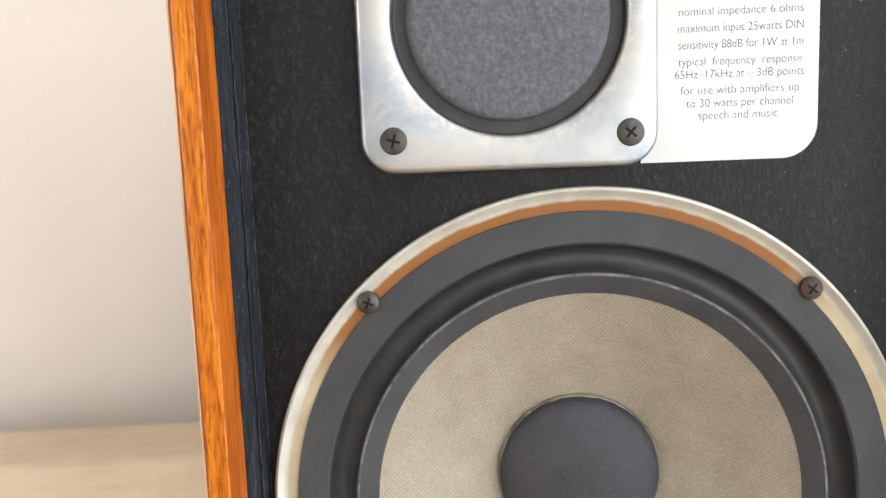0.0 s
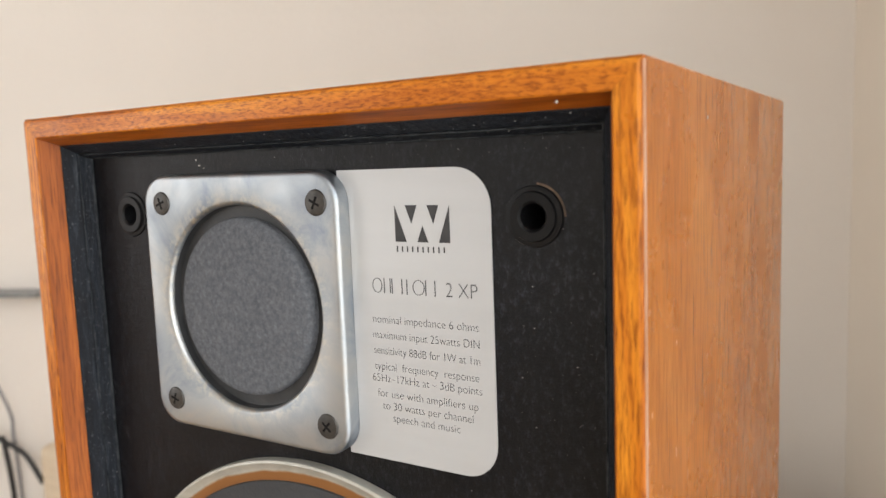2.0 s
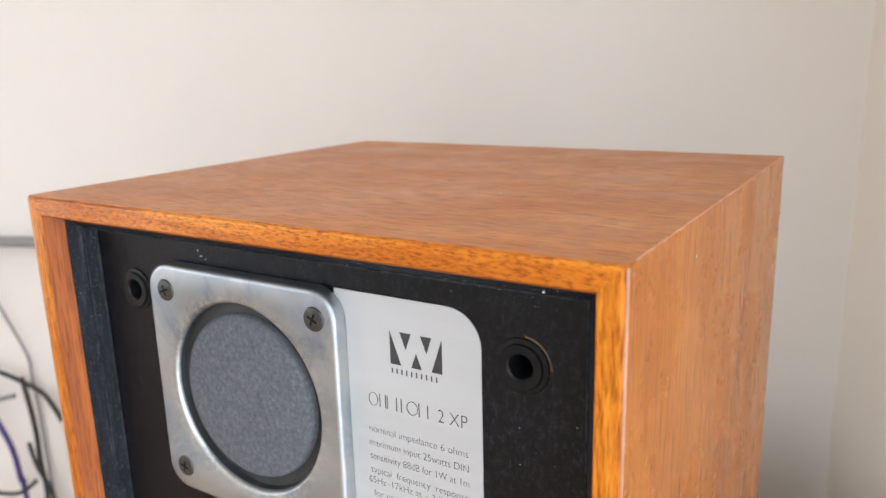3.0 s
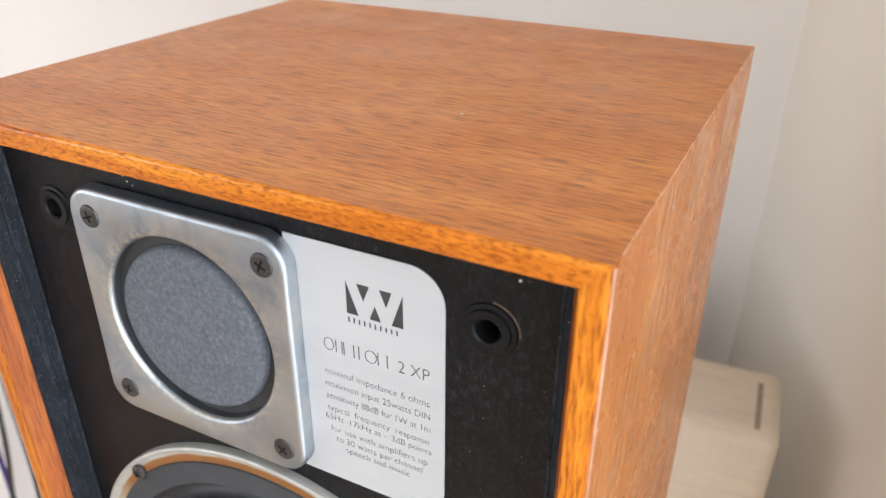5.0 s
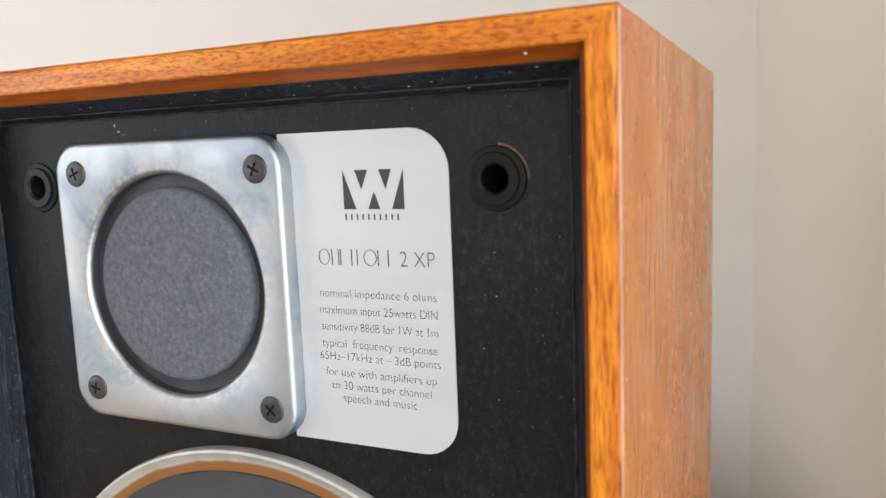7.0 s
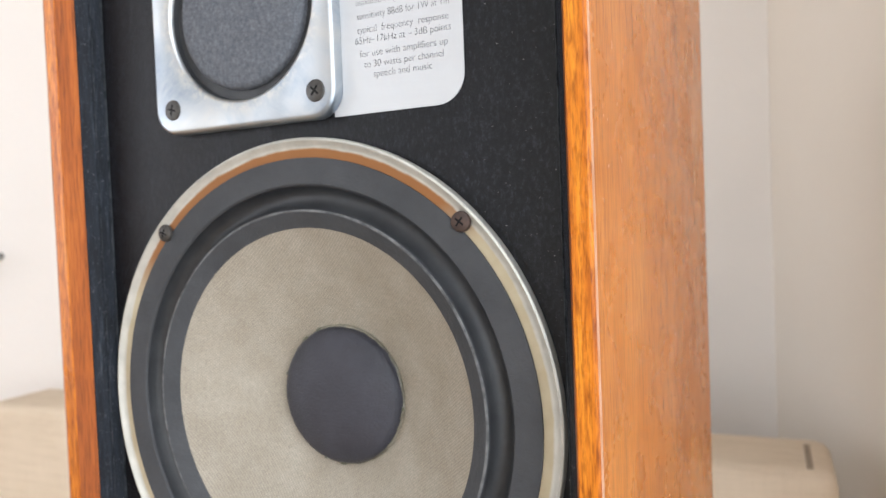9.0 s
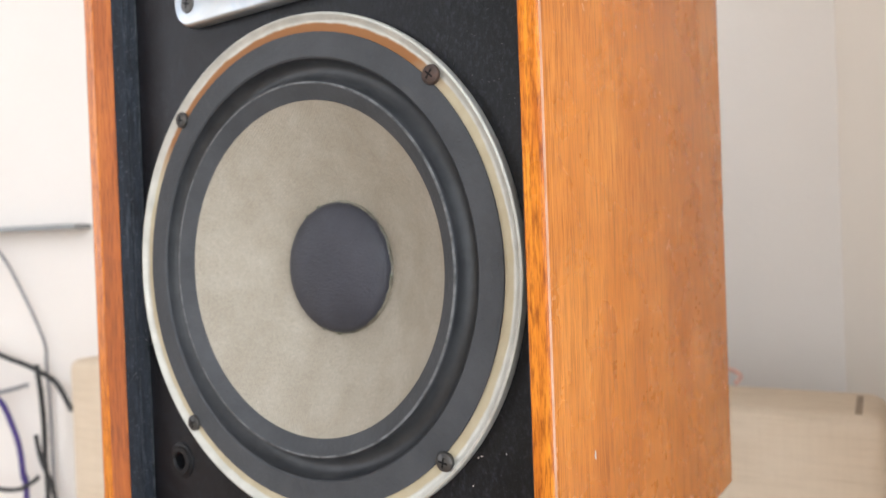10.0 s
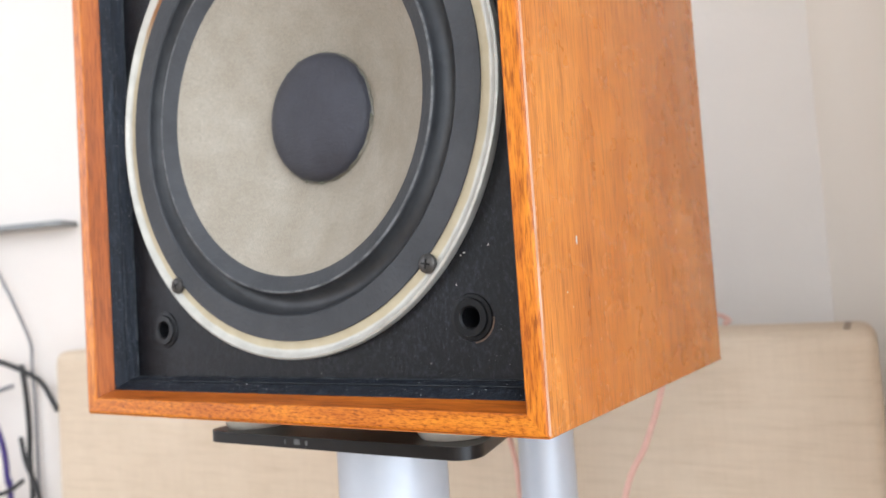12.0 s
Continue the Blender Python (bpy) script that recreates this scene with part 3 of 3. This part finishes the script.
    cone = [(0.0696, g + 0.0034)]
    for i in range(1, 13):
        s = i / 12
        cone.append((0.0696 - 0.0420 * s, g + 0.0034 + 0.0232 * (s ** 0.9)))
    part("cone", lathe(cone, 128), cone_mat, woofer, "grey-brown doped paper cone", True)
    yb = g + 0.0034 + 0.0222
    bm = lathe([(0.0292, yb + 0.0006), (0.0287, yb - 0.0006), (0.0280, yb - 0.0009), (0.0274, yb)], 120)
    for v in bm.verts:
        k = 1 + 0.014 * noise.noise(v.co * 120) + 0.008 * noise.noise(v.co * 420)
        v.co = Vector((v.co.x * k, v.co.y - 0.0008 * noise.noise(v.co * 300), v.co.z * k))
    part("glue_ring", bm, glue_mat, woofer, "uneven ring of dried glue", True)
    for ang, size in ((128, 0.0022), (112, 0.0016), (165, 0.0013), (268, 0.0018), (250, 0.0012), (352, 0.0010)):
        bm = bmesh.new()
        bmesh.ops.create_icosphere(bm, subdivisions=2, radius=1)
        ca, sa = math.cos(radians(ang)), math.sin(radians(ang))
        for v in bm.verts:
            k = 0.8 + 0.5 * noise.noise(v.co * 1.5 + Vector((ang, 0, 0)))
            tx, ty, tz = v.co * k
            rad, run = 0.0287 + 0.0009 * tx, size * tz
            v.co = Vector((rad * ca - run * sa, yb - 0.0008 + 0.0006 * ty, rad * sa + run * ca))
        part("glue_blob", bm, blob_mat, woofer, "greenish lump of dried glue", True)
    dome = [(0.0286, yb + 0.0004), (0.0282, yb - 0.0012)]
    for i in range(1, 11):
        q = i / 10
        dome.append((0.0280 * math.cos(q * math.pi / 2), yb - 0.0014 - 0.0075 * math.sin(q * math.pi / 2)))
    dome[-1] = (0.0, dome[-1][1])
    part("dust_cap", lathe(dome, 96), cap_mat, woofer, "dark domed dust cap", True)
    for i, (sx, sz) in enumerate(((-1, 1), (1, 1), (-1, -1), (1, -1))):
        cross_screw(0.0037, rust_screw_mat if sx > 0 and sz > 0 else screw_mat, woofer, sx * 0.0690, BAFFLE - 0.0032, sz * 0.0692, (20, 38, 65, 10)[i], 0.45)

    # tweeter
    x0, x1, z0, z1 = -0.0680 - TX, 0.0222 - TX, 0.8556 - BASE - TZ, 0.9470 - BASE - TZ
    yf, yk = 0.0116, 0.01705
    bm = bmesh.new()
    n = 10
    loops = []
    for inset, y in ((0.0, yk), (0.0, yf + 0.0016), (0.0004, yf + 0.0007), (0.0011, yf + 0.0001), (0.0020, yf)):
        o = rounded(x0 + inset, x1 - inset, z0 + inset, z1 - inset, (0.0105 - inset,) * 4, n)
        o = [p for i, q in enumerate(o) for p in ([q] if (i + 1) % (n + 1) else [(q[0] + (o[(i + 1) % len(o)][0] - q[0]) * k / 24, q[1] + (o[(i + 1) % len(o)][1] - q[1]) * k / 24) for k in range(24)])]
        loops.append([bm.verts.new((x, y, z)) for x, z in o])
    m = len(loops[0])
    for r, y in ((0.0366, yf), (0.0360, yf + 0.0002), (0.0354, yf + 0.0008), (0.0351, yf + 0.0018), (0.0350, yk)):
        row = []
        for v in loops[0]:
            ang = math.atan2(v.co.z, v.co.x)
            row.append(bm.verts.new((r * math.cos(ang), y, r * math.sin(ang))))
        loops.append(row)
    for p, q in zip(loops, loops[1:]):
        for i in range(m):
            j = (i + 1) % m
            bm.faces.new((p[i], p[j], q[j], q[i]))
    tweeter = part("tweeter", bm, alu, top, "tarnished silver tweeter plate, bluish reflections in its colour", True)
    tweeter.location = (TX, 0, TZ)
    part("grille_rim", lathe([(0.0351, yf + 0.0020), (0.0347, yf + 0.0044), (0.0338, yf + 0.0046), (0.0322, yf + 0.0044), (0.0300, yf + 0.0046)], 96), rubber_mat, tweeter, "dark dished rim", True)
    part("grille", lathe([(0.0310, yk - 0.0002), (0.0308, yf + 0.0036), (0.0305, yf + 0.0024), (0.0299, yf + 0.0015), (0.0290, yf + 0.0010), (0.0278, yf + 0.0007), (0.0200, yf + 0.0004), (0.0, yf + 0.0002)], 96), felt_mat, tweeter, "charcoal felt grille", True)
    for i, (sx, sz) in enumerate(((-1, 1), (1, 1), (-1, -1), (1, -1))):
        cross_screw(0.0042, screw_mat, tweeter, sx * 0.0358, yf - 0.0001, sz * 0.0357, (70, 25, 15, 40)[i], 0.18)

    # name plate
    plate = part("name_plate", sheet(rounded(0.0180, 0.0716, 0.8560 - BASE, 0.9466 - BASE, (0, 0.0105, 0.0115, 0)), [], 0.0172, 0.0176), label_mat, top, "brushed silver plate with black lettering")
    yt = 0.01712

    def shape(pts, nm="mark"):
        part(nm, sheet([(x, z - BASE) for x, z in pts], [], yt, 0.01725), ink_mat, plate)

    lx, rx, tz, bz = 0.0393, 0.0583, 0.9358, 0.9249
    w = rx - lx
    for p in ([(0, 0), (0.21, 0), (0, 1)], [(0.20, 1), (0.42, 1), (0.31, 0.5)], [(0.60, 1), (0.81, 1), (0.71, 0.5)], [(0.41, 0), (0.61, 0), (0.51, 0.45)], [(0.80, 0), (1, 0), (1, 1)]):
        shape([(lx + u * w, bz + v * (tz - bz)) for u, v in p])
    for i in range(10):
        shape([(0.0396 + i * 0.00182, 0.9219), (0.0396 + i * 0.00182 + 0.00045, 0.9219), (0.0396 + i * 0.00182 + 0.00045, 0.9236), (0.0396 + i * 0.00182, 0.9236)], "bar")
    zt, zb, wt = 0.9136 - BASE, 0.9090 - BASE, 0.00024
    zm, hh = (zt + zb) / 2, (zt - zb) / 2
    for x, wd, ring in ((0.0299, 0.0037, True), (0.0342, 0.0022, False), (0.0371, 0.0036, False), (0.0425, 0.0, False), (0.0447, 0.0042, True), (0.0492, 0.0032, False)):
        if ring:
            o = [(x + wd / 2 + wd / 2 * c, zm + hh * q) for c, q in circle(0, 0, 1, 32)]
            part("bar", sheet(o, [[(x + wd / 2 + (wd / 2 - wt) * c, zm + (hh - wt * 0.7) * q) for c, q in circle(0, 0, 1, 32)]], yt, 0.01725), ink_mat, plate)
        else:
            for xs in {x, x + wd}:
                part("bar", sheet([(xs, zb), (xs + wt * 1.2, zb), (xs + wt * 1.2, zt), (xs, zt)], [], yt, 0.01725), ink_mat, plate)

    def line(text, xa, xb, zmid, height, thin):
        cu = bpy.data.curves.new("lettering", "FONT")
        cu.body, cu.size, cu.offset, cu.extrude = text, 1.0, thin, 0.0
        tmp = bpy.data.objects.new("lettering", cu)
        me = bpy.data.meshes.new_from_object(tmp)
        bpy.data.objects.remove(tmp)
        xs = [v.co.x for v in me.vertices]
        k = (xb - xa) / (max(xs) - min(xs))
        for v in me.vertices:
            v.co = Vector((xa + (v.co.x - min(xs)) * k, yt - 0.00003, zmid - BASE + (v.co.y - 0.26) * height / 0.72))
        me.materials.append(fine_ink_mat)
        ob = new("lettering", me)
        ob.parent = plate

    line("2 XP", 0.0563, 0.0667, 0.9107, 0.0045, -0.016)
    for text, xa, xb, z in (
        ("nominal impedance 6 ohms", 0.0296, 0.0667, 0.9006),
        ("maximum input 25watts DIN", 0.0293, 0.0668, 0.8957),
        ("sensitivity 88dB for 1W at 1m", 0.0294, 0.0668, 0.8908),
        ("typical  frequency  response", 0.0294, 0.0664, 0.8858),
        ("65Hz\u201317kHz at \u2013 3dB points", 0.0284, 0.0672, 0.8820),
        ("for use with amplifiers up", 0.0301, 0.0658, 0.8772),
        ("to 30 watts per channel", 0.0318, 0.0640, 0.8733),
        ("speech and music", 0.0355, 0.0595, 0.8696),
    ):
        line(text, xa, xb, z, 0.0026, -0.018)
    return tagged(top, "teak loudspeaker without its grille, black baffle, silver tweeter and woofer", "loudspeaker")


loudspeaker()


# ---- small things ----
def in_room(u, off, z):
    return room @ Vector((u, -off, z))


def cable(name, pts, r, mat, label, category="cable"):
    """A loose cable whose points are given along the back wall, off it and up."""
    ob = part(name, tube([in_room(*p) for p in pts], r), mat, None, "", True)
    return tagged(ob, label, category, "cables by the wall")


cable("cable", [(-1.30, 0.03, 0.60), (-1.18, 0.03, 0.625), (-1.102, 0.025, 0.605), (-1.06, 0.022, 0.587), (-1.037, 0.02, 0.571), (-1.014, 0.02, 0.533)], 0.0036, cable_black, "thick black cable arching in front of the wall")
cable("cable", [(-1.066, 0.026, 0.60), (-1.060, 0.026, 0.56), (-1.062, 0.02, 0.508), (-1.063, 0.02, 0.461), (-1.061, 0.02, 0.40), (-1.07, 0.03, 0.2), (-1.10, 0.04, 0.006)], 0.0036, cable_black, "black cable hanging down the white wall")
cable("cable", [(-1.16, 0.02, 0.80), (-1.12, 0.02, 0.755), (-1.097, 0.02, 0.718), (-1.071, 0.02, 0.668), (-1.054, 0.02, 0.627), (-1.057, 0.016, 0.595), (-1.056, 0.013, 0.48), (-1.05, 0.02, 0.006)], 0.0022, cable_grey, "thin grey cable hanging by the wall")
cable("cable", [(-1.19, 0.03, 0.58), (-1.13, 0.03, 0.55), (-1.106, 0.03, 0.509), (-1.096, 0.03, 0.477), (-1.092, 0.03, 0.438), (-1.088, 0.03, 0.40), (-1.09, 0.03, 0.006)], 0.0040, cable_blue, "blue-violet cable hanging by the wall")
cable("cable", [(-1.22, 0.035, 0.55), (-1.13, 0.03, 0.56), (-1.082, 0.026, 0.571)], 0.0032, cable_grey, "short grey cable end beside black cables")
cable("cable", [(-1.068, 0.03, 0.50), (-1.061, 0.03, 0.465), (-1.048, 0.03, 0.437), (-1.040, 0.03, 0.41), (-1.03, 0.03, 0.30), (-1.04, 0.04, 0.006)], 0.0032, cable_black, "slim black cable hanging by the wall")
cable("cable", [(-1.25, 0.05, 0.44), (-1.15, 0.05, 0.43), (-1.09, 0.045, 0.425), (-1.065, 0.03, 0.44)], 0.0032, cable_black, "slim black cable looped across the others")

shelf = part("wall_shelf", box(-1.45, -0.985, -0.035, 0.0, 0.792, 0.799, 0.001), rail_mat)
shelf.matrix_world = room
tagged(shelf, "thin grey-green edged shelf fixed to the wall", "shelf")


def wire(pts, r, label):
    return tagged(part("speaker_wire", tube(pts, r), wire_pink, None, "", True), label, "wire", "speaker wires")


wire([(0.045, 0.225, 0.70), (0.070, 0.285, 0.66), (0.061, 0.30, 0.60), (0.046, 0.30, 0.555), (0.0275, 0.30, 0.516), (0.00, 0.30, 0.40), (-0.05, 0.30, 0.15), (-0.08, 0.32, 0.003)], 0.0021, "pinkish speaker wire hanging behind the loudspeaker")
wire([(-0.03, 0.225, 0.70), (-0.060, 0.27, 0.62), (-0.058, 0.30, 0.546), (-0.054, 0.30, 0.509), (-0.05, 0.30, 0.40), (-0.07, 0.30, 0.15), (-0.10, 0.32, 0.003)], 0.0021, "pinkish speaker wire hanging down beside the pole")
wire([(0.02, 0.46, 0.6215), (0.035, 0.50, 0.630), (0.046, 0.525, 0.627), (0.057, 0.52, 0.6222), (0.060, 0.49, 0.6215)], 0.0022, "short loop of pinkish wire lying on the armchair")


def chip(x, y, z, w, h, face):
    """A small pale chip or fleck on one of the loudspeaker's faces."""
    bm = bmesh.new()
    bmesh.ops.create_icosphere(bm, subdivisions=2, radius=1)
    for v in bm.verts:
        k = 0.75 + 0.5 * noise.noise(v.co * 1.7 + Vector((x, y, z)) * 90)
        a, b2, c = v.co * k
        v.co = {"x": Vector((0.00025 * a, w * b2, h * c)), "y": Vector((w * a, 0.00025 * b2, h * c)), "z": Vector((w * a, h * b2, 0.00025 * c))}[face]
    ob = part("chip", bm, chip_mat, speaker, "small pale chip", True)
    ob.location = (x, y, z - BASE)


speaker = bpy.data.objects["loudspeaker"]
chip(0.1197, 0.0316, 0.6813, 0.0008, 0.0022, "x")
chip(0.0990, 0.0000, 0.9610, 0.0004, 0.0004, "y")
chip(0.1197, 0.0620, 0.9580, 0.0003, 0.0007, "x")
chip(0.1197, 0.0210, 0.6640, 0.0003, 0.0004, "x")
chip(0.1197, 0.0250, 0.6590, 0.0002, 0.0004, "x")
chip(0.0480, 0.0750, 0.9700, 0.0007, 0.0011, "z")


def rust_trace(x, z, a0, a1):
    """A thin brown arc left round a socket."""
    pts = [(x + r * math.cos(radians(a)), z - BASE + r * math.sin(radians(a))) for r, run in ((0.0092, range(a0, a1 + 1, 6)), (0.0086, range(a1, a0 - 1, -6))) for a in run]
    part("rust_trace", sheet(pts, [], BAFFLE - 0.00012, BAFFLE + 0.0002), rust_mark_mat, speaker, "thin brown arc round the socket")


rust_trace(0.0845, 0.9326, 0, 84)
rust_trace(0.0845, 0.6572, -84, 0)
for x, z, w, h in ((0.0830, 0.6800, 0.0007, 0.0003), (0.0815, 0.6792, 0.0004, 0.0003), (0.0930, 0.6820, 0.0002, 0.0006), (0.0790, 0.6690, 0.0002, 0.0006)):
    chip(x, BAFFLE, z, w, h, "y")
for x, z, w, h in ((-0.0440, 0.9500, 0.0008, 0.0004), (-0.0455, 0.9520, 0.0003, 0.0008), (-0.0418, 0.9490, 0.0006, 0.0002)):
    chip(x, BAFFLE, z, w, h, "y")


def dust():
    """Pale dust and flecks lying on the baffle, thickest along the bottom and the window side."""
    random.seed(11)
    bm = bmesh.new()
    made = 0
    while made < 520:
        k = random.random()
        if k < 0.2:
            x, z = random.uniform(-0.10, 0.10), random.uniform(0.0165, 0.024)
        elif k < 0.6:
            x, z = random.gauss(0.092, 0.012), random.uniform(0.03, 0.30)
        elif k < 0.7:
            x, z = random.uniform(-0.10, 0.10), random.uniform(0.329, 0.334)
        else:
            x, z = random.uniform(-0.103, 0.103), random.uniform(0.017, 0.333)
        if abs(x) > 0.1035 or math.hypot(x - WX, z - WZ) < 0.104 or (-0.07 < x < 0.073 and 0.234 < z < 0.328):
            continue
        r = 0.00005 + 0.00013 * random.random() ** 4
        a0, st = random.uniform(0, 6.28), random.uniform(0.5, 2.2)
        vs = [bm.verts.new((x + r * st * math.cos(a0 + q), BAFFLE - 0.00008, z + r * math.sin(a0 + q))) for q in (0, 1.3, 2.4, 3.5, 4.9)]
        tip = bm.verts.new((x, BAFFLE - 0.00008 - r * 0.6, z))
        for i in range(5):
            bm.faces.new((vs[i], vs[(i + 1) % 5], tip))
        made += 1
    ob = part("dust_specks", bm, dust_mat, speaker, "pale dust specks on black paint")
    ob["kind"] = "stuff"



def ledge_dust():
    """Pale dust caught on the sloped black strips, most of it along the top and the bottom."""
    random.seed(23)
    bm = bmesh.new()
    for i in range(900):
        side = random.choices(("top", "bottom", "left", "right"), (4, 8, 2, 1))[0]
        k = random.random() ** 0.6
        d, y = 0.0108 + 0.0026 * k, 0.0079 + 0.0041 * k
        if random.random() < 0.4:
            d, y = 0.0143 + 0.0011 * k, 0.0127 + 0.0040 * k
        u = random.random()
        x, z = {"top": (-HW + d + u * 2 * (HW - d), HT - d), "bottom": (-HW + d + u * 2 * (HW - d), d), "left": (-HW + d, d + u * (HT - 2 * d)), "right": (HW - d, d + u * (HT - 2 * d))}[side]
        r = 0.00004 + 0.00018 * random.random() ** 5
        st = random.uniform(0.6, 2.0)
        ring = [bm.verts.new((x + r * st * math.cos(q), y - 0.00015 + r * 0.4 * math.sin(q * 2), z + r * math.sin(q))) for q in (0, 1.2, 2.5, 3.6, 5.0)]
        tips = [bm.verts.new((x, y - 0.00015 + r * e, z)) for e in (-0.8, 0.8)]
        for a in range(5):
            bm.faces.new((ring[a], ring[(a + 1) % 5], tips[0]))
            bm.faces.new((ring[(a + 1) % 5], ring[a], tips[1]))
    ob = part("dust_specks", bm, ledge_dust_mat, speaker, "pale dust caught on the black strips")
    ob["kind"] = "stuff"


dust()
ledge_dust()
